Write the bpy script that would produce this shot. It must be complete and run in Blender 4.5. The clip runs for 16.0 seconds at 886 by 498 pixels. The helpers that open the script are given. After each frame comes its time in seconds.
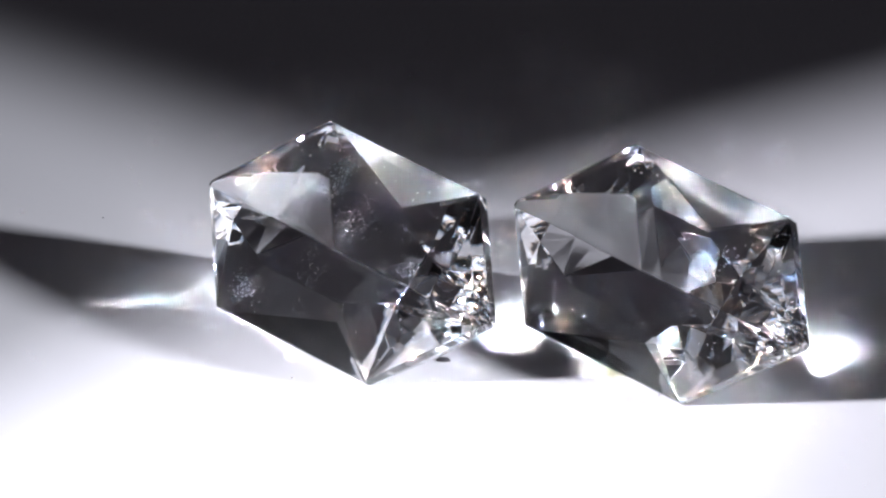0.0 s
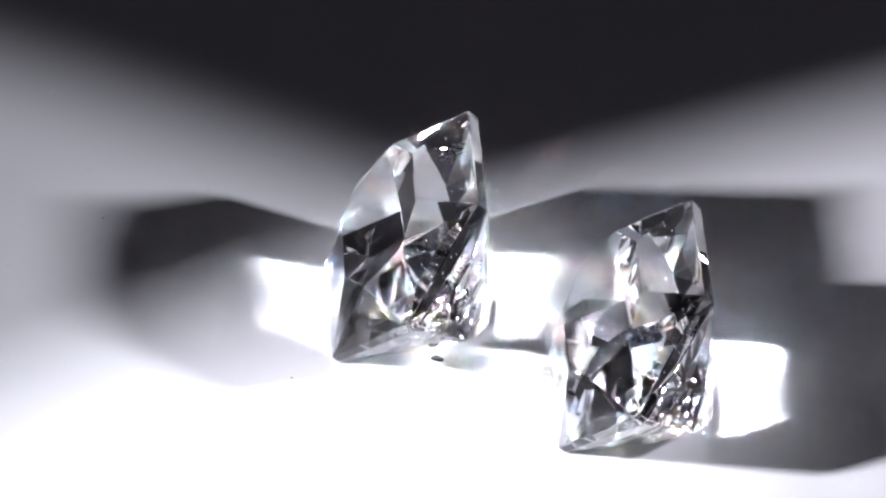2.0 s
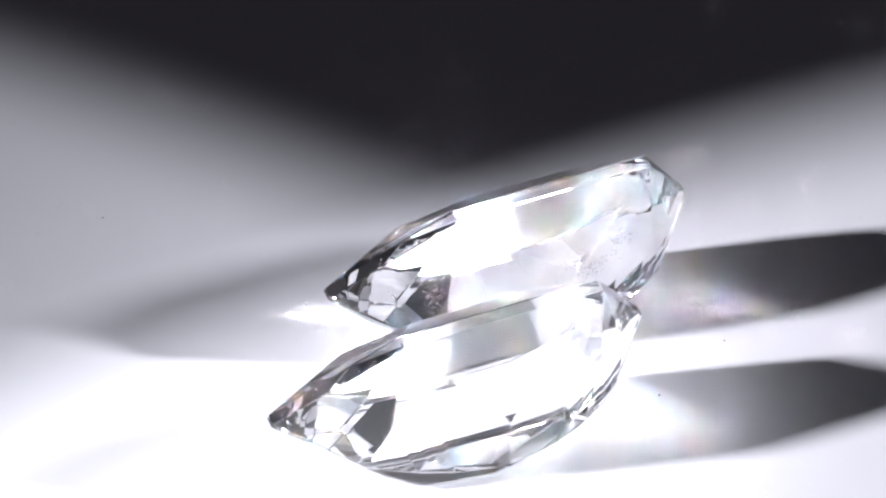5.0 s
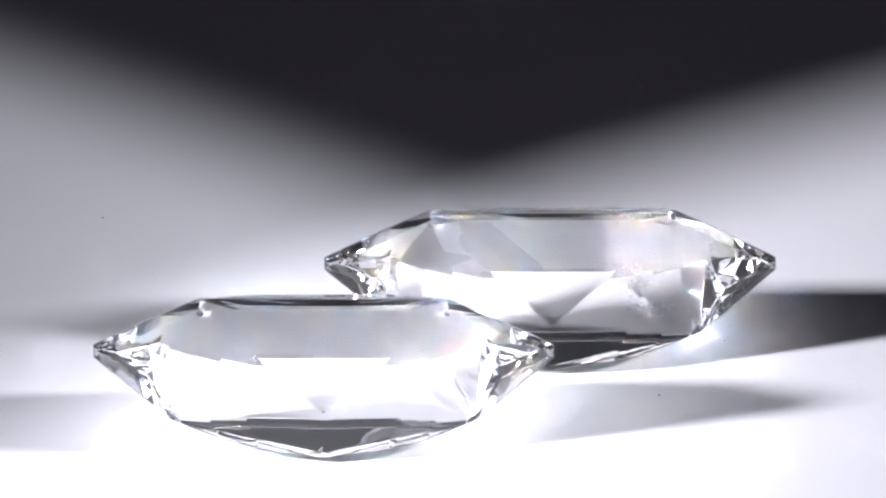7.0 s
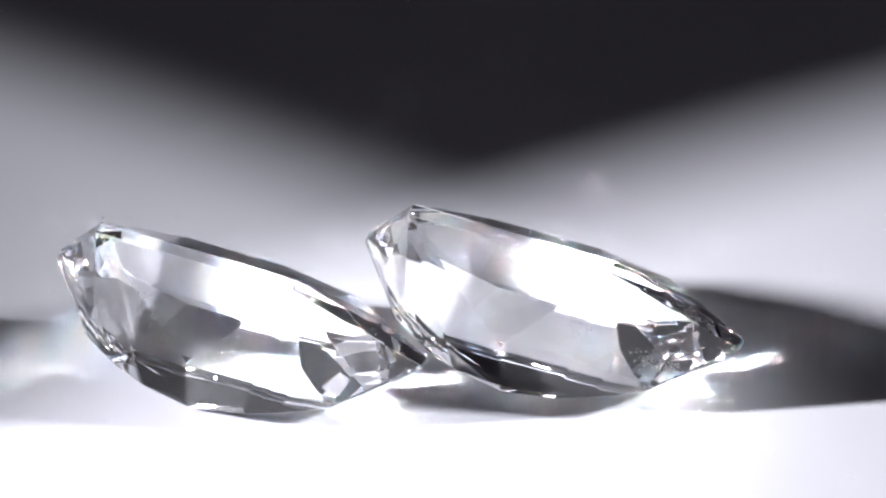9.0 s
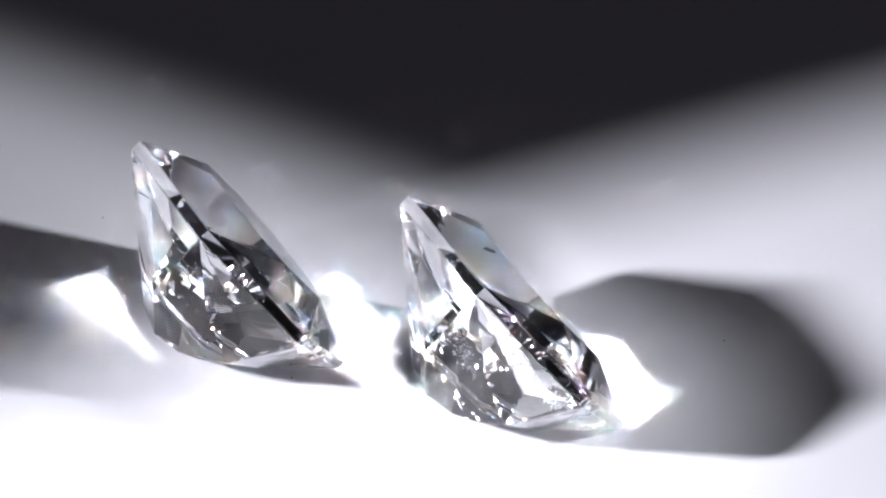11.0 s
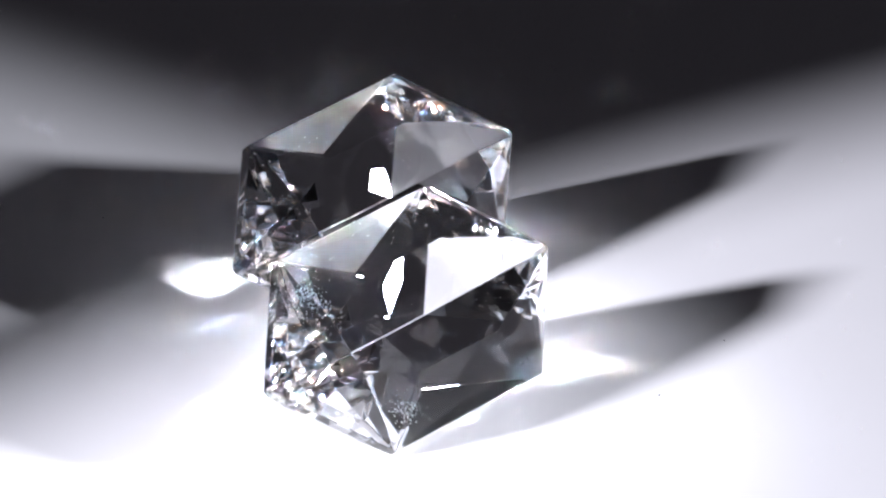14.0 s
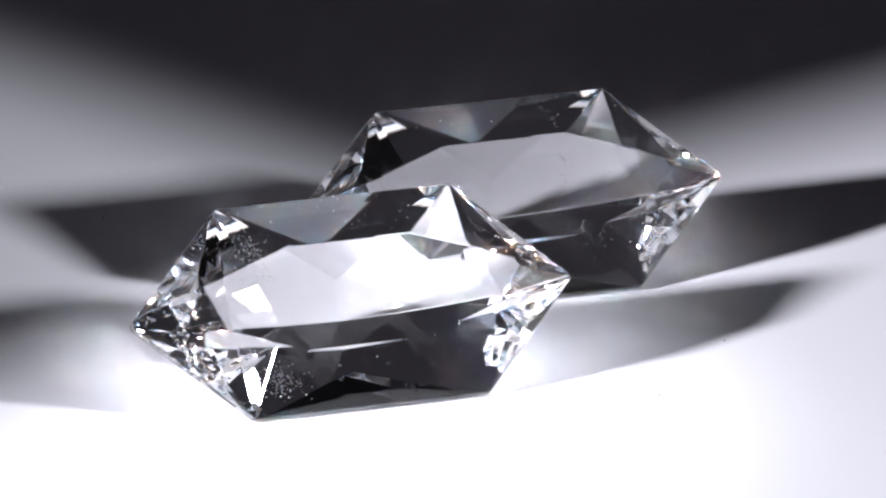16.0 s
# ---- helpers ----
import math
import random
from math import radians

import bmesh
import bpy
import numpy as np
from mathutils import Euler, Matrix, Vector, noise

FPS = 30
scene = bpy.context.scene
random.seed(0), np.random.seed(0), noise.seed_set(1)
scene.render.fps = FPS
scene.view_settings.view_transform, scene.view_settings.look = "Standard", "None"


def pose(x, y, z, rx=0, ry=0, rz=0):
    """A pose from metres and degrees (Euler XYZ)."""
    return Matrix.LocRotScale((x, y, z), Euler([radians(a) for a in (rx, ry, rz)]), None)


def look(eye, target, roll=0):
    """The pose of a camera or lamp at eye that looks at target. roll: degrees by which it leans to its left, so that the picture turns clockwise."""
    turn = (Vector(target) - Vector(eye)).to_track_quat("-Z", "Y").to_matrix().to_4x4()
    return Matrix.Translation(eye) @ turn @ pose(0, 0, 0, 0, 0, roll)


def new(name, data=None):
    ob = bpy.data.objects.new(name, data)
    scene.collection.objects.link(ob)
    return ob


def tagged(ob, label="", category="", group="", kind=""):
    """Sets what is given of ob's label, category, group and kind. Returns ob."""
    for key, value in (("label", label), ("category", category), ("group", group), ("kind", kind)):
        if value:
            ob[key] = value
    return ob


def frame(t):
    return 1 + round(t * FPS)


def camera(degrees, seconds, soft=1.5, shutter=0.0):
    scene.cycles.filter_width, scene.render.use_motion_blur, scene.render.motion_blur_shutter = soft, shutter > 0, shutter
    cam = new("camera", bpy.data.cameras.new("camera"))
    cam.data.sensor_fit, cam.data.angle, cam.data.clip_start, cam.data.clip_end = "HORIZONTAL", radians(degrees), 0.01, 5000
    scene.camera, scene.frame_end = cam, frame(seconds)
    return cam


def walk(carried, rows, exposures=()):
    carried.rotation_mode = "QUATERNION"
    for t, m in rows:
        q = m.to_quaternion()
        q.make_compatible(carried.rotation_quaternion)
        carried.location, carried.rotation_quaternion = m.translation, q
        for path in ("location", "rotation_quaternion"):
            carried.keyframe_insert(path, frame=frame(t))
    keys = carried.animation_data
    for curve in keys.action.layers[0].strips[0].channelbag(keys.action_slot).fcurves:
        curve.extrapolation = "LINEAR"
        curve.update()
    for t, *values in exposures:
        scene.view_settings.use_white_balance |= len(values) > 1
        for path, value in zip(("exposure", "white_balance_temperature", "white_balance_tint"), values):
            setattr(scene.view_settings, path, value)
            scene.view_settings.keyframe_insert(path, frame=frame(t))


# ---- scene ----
# One unit of the plan is the half-length of a stone: 7 mm.
U = 0.007
SECONDS = 16.0
RATE = 18.2366            # turn of the two stones about the upright axis, degrees a second, clockwise from above

# ---- camera: a fixed long macro lens ----
cam = camera(5.145, SECONDS, soft=2.3)
EYE = pose(0, -39.485 * U, 17.162 * U, 67.1305, 0, 0.0082) @ pose(0, 0, 0, 0, 0, 0.373)
walk(cam, [(0.0, EYE), (SECONDS, EYE)], exposures=[(0.0, 0.0), (SECONDS, 0.0)])

# ---- light: a dark studio and two small hard spot lamps low beside the lens ----
world = bpy.data.worlds.new("dark_studio")
scene.world = world
world.use_nodes = True
world.node_tree.nodes["Background"].inputs[0].default_value = (0.0212, 0.0198, 0.0240, 1)
world.node_tree.nodes["Background"].inputs[1].default_value = 1.0


def spot(name, place, aim, watts, half, blend, radius, colour):
    data = bpy.data.lights.new(name, "SPOT")
    data.energy, data.color = watts, colour
    data.spot_size, data.spot_blend, data.shadow_soft_size = radians(2 * half), blend, radius * U
    ob = new(name, data)
    ob.matrix_world = look([c * U for c in place], [c * U for c in aim])
    return ob


spot("spot_lamp_west", (-12.35, -5.59, 6.11), (-4.92, -3.465, 4.00), 1.62, 14.72, 0.07, 0.72, (0.895, 0.895, 1.0))
spot("spot_lamp_east", (7.29, -1.92, 3.92), (-0.56, -0.68, 3.02), 0.335, 25.5, 0.22, 0.5, (0.89, 0.905, 1.0))

# light bent and gathered by the stones falls on the table
scene.cycles.caustics_refractive = True
scene.cycles.caustics_reflective = True
scene.cycles.blur_glossy = 0.0
scene.cycles.sample_clamp_indirect = 0.0
scene.cycles.max_bounces = 40
scene.cycles.glossy_bounces = 40
scene.cycles.transmission_bounces = 40
scene.cycles.diffuse_bounces = 4


# ---- materials ----
def nodes_of(name):
    m = bpy.data.materials.new(name)
    m.use_nodes = True
    t = m.node_tree
    return m, t.nodes, t.links, t.nodes["Principled BSDF"]


def acrylic():
    m, n, l, b = nodes_of("white_acrylic")
    co = n.new("ShaderNodeTexCoord")
    big = n.new("ShaderNodeTexNoise")
    big.inputs["Scale"].default_value, big.inputs["Detail"].default_value = 90, 4
    fine = n.new("ShaderNodeTexNoise")
    fine.inputs["Scale"].default_value, fine.inputs["Detail"].default_value = 2600, 3
    ramp = n.new("ShaderNodeMapRange")
    ramp.inputs[3].default_value, ramp.inputs[4].default_value = 0.16, 0.30
    mix = n.new("ShaderNodeMix")
    mix.data_type = "RGBA"
    mix.inputs[6].default_value, mix.inputs[7].default_value = (0.79, 0.785, 0.81, 1), (0.83, 0.825, 0.845, 1)
    bump = n.new("ShaderNodeBump")
    bump.inputs["Strength"].default_value, bump.inputs["Distance"].default_value = 0.02, 0.00005
    for x in (big, fine):
        l.new(co.outputs["Object"], x.inputs["Vector"])
    l.new(big.outputs[0], ramp.inputs[0])
    l.new(big.outputs[0], mix.inputs[0])
    l.new(mix.outputs[2], b.inputs["Base Color"])
    l.new(ramp.outputs[0], b.inputs["Roughness"])
    l.new(fine.outputs[0], bump.inputs["Height"])
    l.new(bump.outputs[0], b.inputs["Normal"])
    b.inputs["IOR"].default_value = 1.45
    return m


def crystal(name, ior, spread):
    """Clear colourless stone, polished on all its facets. With a spread it bends blue light more than red."""
    m, n, l, b = nodes_of(name)
    n.remove(b)
    lobes = [((1, 1, 1, 1), ior)] if not spread else [((0.59, 0.5, 0.41, 1), ior - spread), ((0.41, 0.5, 0.59, 1), ior + spread)]
    made = []
    for colour, index in lobes:
        g = n.new("ShaderNodeBsdfGlass")
        g.inputs["Color"].default_value = colour
        g.inputs["Roughness"].default_value = 0.0
        g.inputs["IOR"].default_value = index
        made.append(g)
    if spread:
        both = n.new("ShaderNodeAddShader")
        l.new(made[0].outputs[0], both.inputs[0])
        l.new(made[1].outputs[0], both.inputs[1])
        made.append(both)
    l.new(made[-1].outputs[0], n["Material Output"].inputs["Surface"])
    return m


def plain(name, colour, rough):
    m, n, l, b = nodes_of(name)
    co = n.new("ShaderNodeTexCoord")
    tex = n.new("ShaderNodeTexNoise")
    tex.inputs["Scale"].default_value = 9
    mix = n.new("ShaderNodeMix")
    mix.data_type = "RGBA"
    mix.inputs[6].default_value = (*[c * 0.8 for c in colour], 1)
    mix.inputs[7].default_value = (*[c * 1.2 for c in colour], 1)
    l.new(co.outputs["Object"], tex.inputs["Vector"])
    l.new(tex.outputs[0], mix.inputs[0])
    l.new(mix.outputs[2], b.inputs["Base Color"])
    b.inputs["Roughness"].default_value = rough
    return m


ACRYLIC = acrylic()
STONE = crystal("clear_crystal", 1.555, 0.0)
FIRE = crystal("clear_crystal_crown", 1.555, 0.012)
DUST = plain("pale_dust", (0.7, 0.7, 0.72), 0.9)
GRIT = plain("dark_grit", (0.05, 0.048, 0.055), 0.7)
BLACK_CLOTH = plain("black_cloth", (0.02, 0.02, 0.022), 0.95)


def part(name, bm, material, parent=None, label=""):
    me = bpy.data.meshes.new(name)
    bm.to_mesh(me)
    bm.free()
    me.materials.append(material)
    ob = new(name, me)
    ob.parent = parent
    if label:
        ob["label"] = label
    return ob


# ---- structure ----
def slab(x0, x1, y0, y1, z0, z1):
    bm = bmesh.new()
    bmesh.ops.create_cube(bm, size=1.0)
    for v in bm.verts:
        v.co = ((x0 + x1) / 2 + v.co.x * (x1 - x0), (y0 + y1) / 2 + v.co.y * (y1 - y0), (z0 + z1) / 2 + v.co.z * (z1 - z0))
    return bm


tabletop = part("floor", slab(-0.6, 0.6, -0.5, 0.7, -0.012, 0.0), ACRYLIC)
tagged(tabletop, "smooth glossy white acrylic tabletop under two lamps", "tabletop", kind="structure")
wall = part("wall_north", slab(-0.9, 0.9, 0.9, 0.93, -0.4, 0.9), BLACK_CLOTH)
tagged(wall, "plain black studio backdrop behind the table", "backdrop", kind="structure")


# ---- the stones ----
TILT = 48.92                 # pavilion angle: the lower main facet lies on the table
HALF, CROWN, BAND = 0.5287, 0.144, 0.022
UPPER = 0.012                # how far the girdle band reaches above the middle plane
THICK = 0.043                # the girdle band is thicker below on the raised side
KEEL = ((0.0, 0.527), (0.27, 0.488), (0.44, 0.437), (0.55, 0.393), (0.658, 0.342))  # the bowed keel: along, below the girdle
BREAK = 0.158                # where the point of each three-sided main facet meets the kites beside the keel


def stone_points(seed, h, depth):
    """The cut: an elongated six-sided outline (half-length 1) with blunted ends, an eight-sided table with one
    edge before each corner and each end, and a keeled pavilion whose facets fan out from the corners.
    h is the half-width, depth scales the keel; the seed sets small unevenness of the hand cut."""
    rnd = random.Random(seed)
    pts = []
    for s in (-1, 1):
        pts += [(s * x, 0, -d * depth) for x, d in KEEL]
        for k in (-1, 1):
            pts += [(s * x, k * y, z) for x, y, w in ((HALF, h, BAND if k < 0 else THICK), (0.986, 0.013, 0.036)) for z in (UPPER, -w)]
            pts += [(s * 0.27, k * 0.236, CROWN), (s * 0.585, k * 0.125, CROWN)]
            j = [rnd.uniform(-0.012, 0.012) for _ in range(6)]
            pts.append((s * (0.64 + j[0]), k * (0.22 + j[1]), 0.081))          # crown, between end and corner
            pts.append((s * (0.56 + j[2]), k * (0.19 + j[3]), -0.255))         # shoulder
            pts.append((s * (0.75 + j[4]), k * (0.10 + j[5]), -0.184))         # end
            # narrow facets along the girdle between end and corner, below and above it
            along = Vector((HALF - 0.986, h - 0.013))
            inward = Vector((-along.y, along.x)).normalized()
            for w in (0.2, 0.42, 0.68):
                e = Vector((0.986, 0.013)) + along * (w + rnd.uniform(-0.04, 0.04))
                low_e, up_e = e + inward * 0.034, e + inward * 0.045
                pts.append((s * low_e.x, k * low_e.y, -0.084 - rnd.uniform(0, 0.006)))
                pts.append((s * up_e.x, k * up_e.y, 0.047 + rnd.uniform(0, 0.003)))
    pts += [(x, k * (h - 0.052), 0.0435) for x in (-0.06, 0.13) for k in (-1, 1)]    # narrow facets above the long edges
    low = BAND + math.tan(radians(TILT)) * h
    pts += [(0, -BREAK, math.tan(radians(TILT)) * BREAK - low), (0, BREAK, -0.392 * depth)]
    return pts


def specks(places, low, high, rnd):
    """Tiny angular grains, joined."""
    bm = bmesh.new()
    for c in places:
        r = rnd.uniform(low, high) * U
        t = Euler([rnd.uniform(0, 6) for _ in range(3)]).to_matrix()
        v = [bm.verts.new(Vector(c) * U + t @ (Vector(d) * r)) for d in ((1, 0, 0), (-0.8, 0.2, 0), (0, 0.7, 0), (0.1, -0.8, 0), (0, 0, 0.6), (0, 0, -0.6))]
        for a, b in ((0, 2), (2, 1), (1, 3), (3, 0)):
            bm.faces.new((v[a], v[b], v[4]))
            bm.faces.new((v[b], v[a], v[5]))
    return bm


def make_stone(seed, h, depth, veils, grains):
    """One closed faceted solid, cut at the girdle into its parts, with dust on it and veils in it."""
    rnd = random.Random(seed + 50)
    full = bmesh.new()
    for c in stone_points(seed, h, depth):
        full.verts.new(c)
    bmesh.ops.convex_hull(full, input=full.verts)
    bmesh.ops.dissolve_limit(full, angle_limit=radians(0.3), verts=full.verts, edges=full.edges)
    bmesh.ops.recalc_face_normals(full, faces=full.faces)
    root = new("gemstone")
    # worn facet edges
    bmesh.ops.bevel(full, geom=list(full.edges), offset=0.003, segments=1, affect="EDGES", clamp_overlap=True)
    full.normal_update()
    groups = {"table": [], "crown": [], "girdle": [], "pavilion": []}
    for f in full.faces:
        z = f.calc_center_median().z
        if f.normal.z > 0.9999:
            groups["table"].append(f)
        elif z > UPPER - 0.002:
            groups["crown"].append(f)
        elif abs(f.normal.z) < 0.2:
            groups["girdle"].append(f)
        else:
            groups["pavilion"].append(f)
    labels = {"table": "flat polished top facet", "girdle": "thin polished edge band"}
    for key, faces in groups.items():
        bm = bmesh.new()
        made = {}
        for f in faces:
            for v in f.verts:
                if v not in made:
                    made[v] = bm.verts.new(v.co * U)
            bm.faces.new([made[v] for v in f.verts])
        part(key, bm, FIRE if key == "crown" else STONE, root, labels.get(key, ""))
    tops = [f for f in full.faces if f.calc_area() > 0.004 and (f.normal.z > -0.2 or abs(f.normal.y) < 0.55)]
    lying = []
    for _ in range(grains):
        f = rnd.choice(tops)
        w = [rnd.random() ** 1.5 for _ in f.verts]
        p = sum((v.co * x for v, x in zip(f.verts, w)), Vector()) / sum(w)
        lying.append(p + f.normal * 0.0015)
    tagged(part("dust", specks(lying, 0.0013, 0.0032, rnd), DUST, root, "fine pale dust grains"), kind="stuff")
    inside = []
    for (x, y, z), (a, b, c), n in veils:
        for _ in range(n):
            inside.append((rnd.gauss(x, a), rnd.gauss(y, b), rnd.gauss(z, c)))
    tagged(part("inclusion", specks(inside, 0.0016, 0.0056, rnd), DUST, root, "veil of tiny pale inclusions"), kind="stuff")
    full.free()
    return root


stone_a = make_stone(3, 0.481, 1.0, (((-0.38, -0.34, 0.045), (0.055, 0.035, 0.010), 150), ((-0.36, 0.22, -0.225), (0.035, 0.05, 0.035), 160)), 190)
tagged(stone_a, "clear colourless hexagonal faceted crystal with a frosty veil inside", "gemstone", group="pair of gemstones")


def needle(points, radius):
    """A thin curved thread, five-sided."""
    bm = bmesh.new()
    rings = []
    for p in points:
        turn = [2 * math.pi * k / 5 for k in range(5)]
        rings.append([bm.verts.new(((p[0] + radius * math.cos(w)) * U, (p[1] + radius * 0.66 * math.sin(w)) * U, (p[2] - radius * 0.75 * math.sin(w)) * U)) for w in turn])
    for a, b in zip(rings, rings[1:]):
        for k in range(5):
            bm.faces.new((a[k], a[(k + 1) % 5], b[(k + 1) % 5], b[k]))
    bm.faces.new(rings[0][::-1])
    bm.faces.new(rings[-1])
    return bm


part("needle_inclusion", needle([(0.70 + 0.16 * (w / 6 - 0.5) ** 2, 0.002 + 0.076 * w / 6, -0.173 + 0.066 * w / 6) for w in range(7)], 0.0022), DUST, stone_a, "fine pale curved needle inside the stone")
stone_b = make_stone(8, 0.467, 0.98, (((0.28, 0.12, -0.14), (0.03, 0.05, 0.03), 50),), 140)
tagged(stone_b, "clear colourless hexagonal faceted crystal leaning on its pavilion", "gemstone", group="pair of gemstones")


def stand(x, y, h, heading):
    """A stone's pose when its lower main facet lies on the table; h is its half-width."""
    rest = h * math.sin(radians(TILT)) + BAND * math.cos(radians(TILT)) + 0.005
    return pose(x * U, y * U, rest * U, 0, 0, heading) @ pose(0, 0, 0, TILT)


# where each stone stands on the turning circle at the start: middle and heading
STAND_A = stand(-0.4193, 0.2606, 0.481, 308.70)
STAND_B = stand(0.9311, 0.0698, 0.467, 308.39)


# ---- grit on the table, and flakes for sensor dust ----
def flake(name, x, y, a, b, thick, turn, material, seed):
    """A flat broken flake, uneven outline, lying at (x, y)."""
    rnd = random.Random(seed)
    bm = bmesh.new()
    low, up = [], []
    for k in range(9):
        w = 2 * math.pi * k / 9
        r = rnd.uniform(0.75, 1.1)
        low.append(bm.verts.new((a * r * math.cos(w) * U, b * r * math.sin(w) * U, 0)))
        up.append(bm.verts.new((0.8 * a * r * math.cos(w) * U, 0.8 * b * r * math.sin(w) * U, thick * rnd.uniform(0.7, 1.2) * U)))
    bm.faces.new(low[::-1])
    bm.faces.new(up)
    for k in range(9):
        bm.faces.new((low[k], low[(k + 1) % 9], up[(k + 1) % 9], up[k]))
    ob = part(name, bm, material)
    ob.matrix_world = pose(x * U, y * U, 0, 0, 0, turn)
    return ob


chip = flake("stone_chip", 0.0, -0.045, 0.036, 0.026, 0.010, 10, GRIT, 4)
tagged(chip, "tiny dark flake of grit between the two stones", "chip")
# added flakes: still spots of dust on the camera sensor, laid on the table
for k, (x, y, a) in enumerate(((-0.660, -0.250, 0.006), (0.935, -0.410, 0.006), (-1.540, 1.540, 0.005), (-0.610, 0.560, 0.004), (1.23, 0.19, 0.005))):
    speck = flake("sensor_speck", x, y, a, 0.7 * a, 0.003, 40 * k, GRIT, 20 + k)
    tagged(speck, "minute dark flake on the white tabletop, standing in for sensor dust", "dust", group="dust on the tabletop")


# ---- movement: stones and chip turn about the upright axis ----
def motions():
    steps = 64
    for ob, start in ((stone_a, STAND_A), (stone_b, STAND_B), (chip, chip.matrix_world.copy())):
        walk(ob, [(SECONDS * k / steps, pose(0, 0, 0, 0, 0, -RATE * SECONDS * k / steps) @ start) for k in range(steps + 1)])


motions()
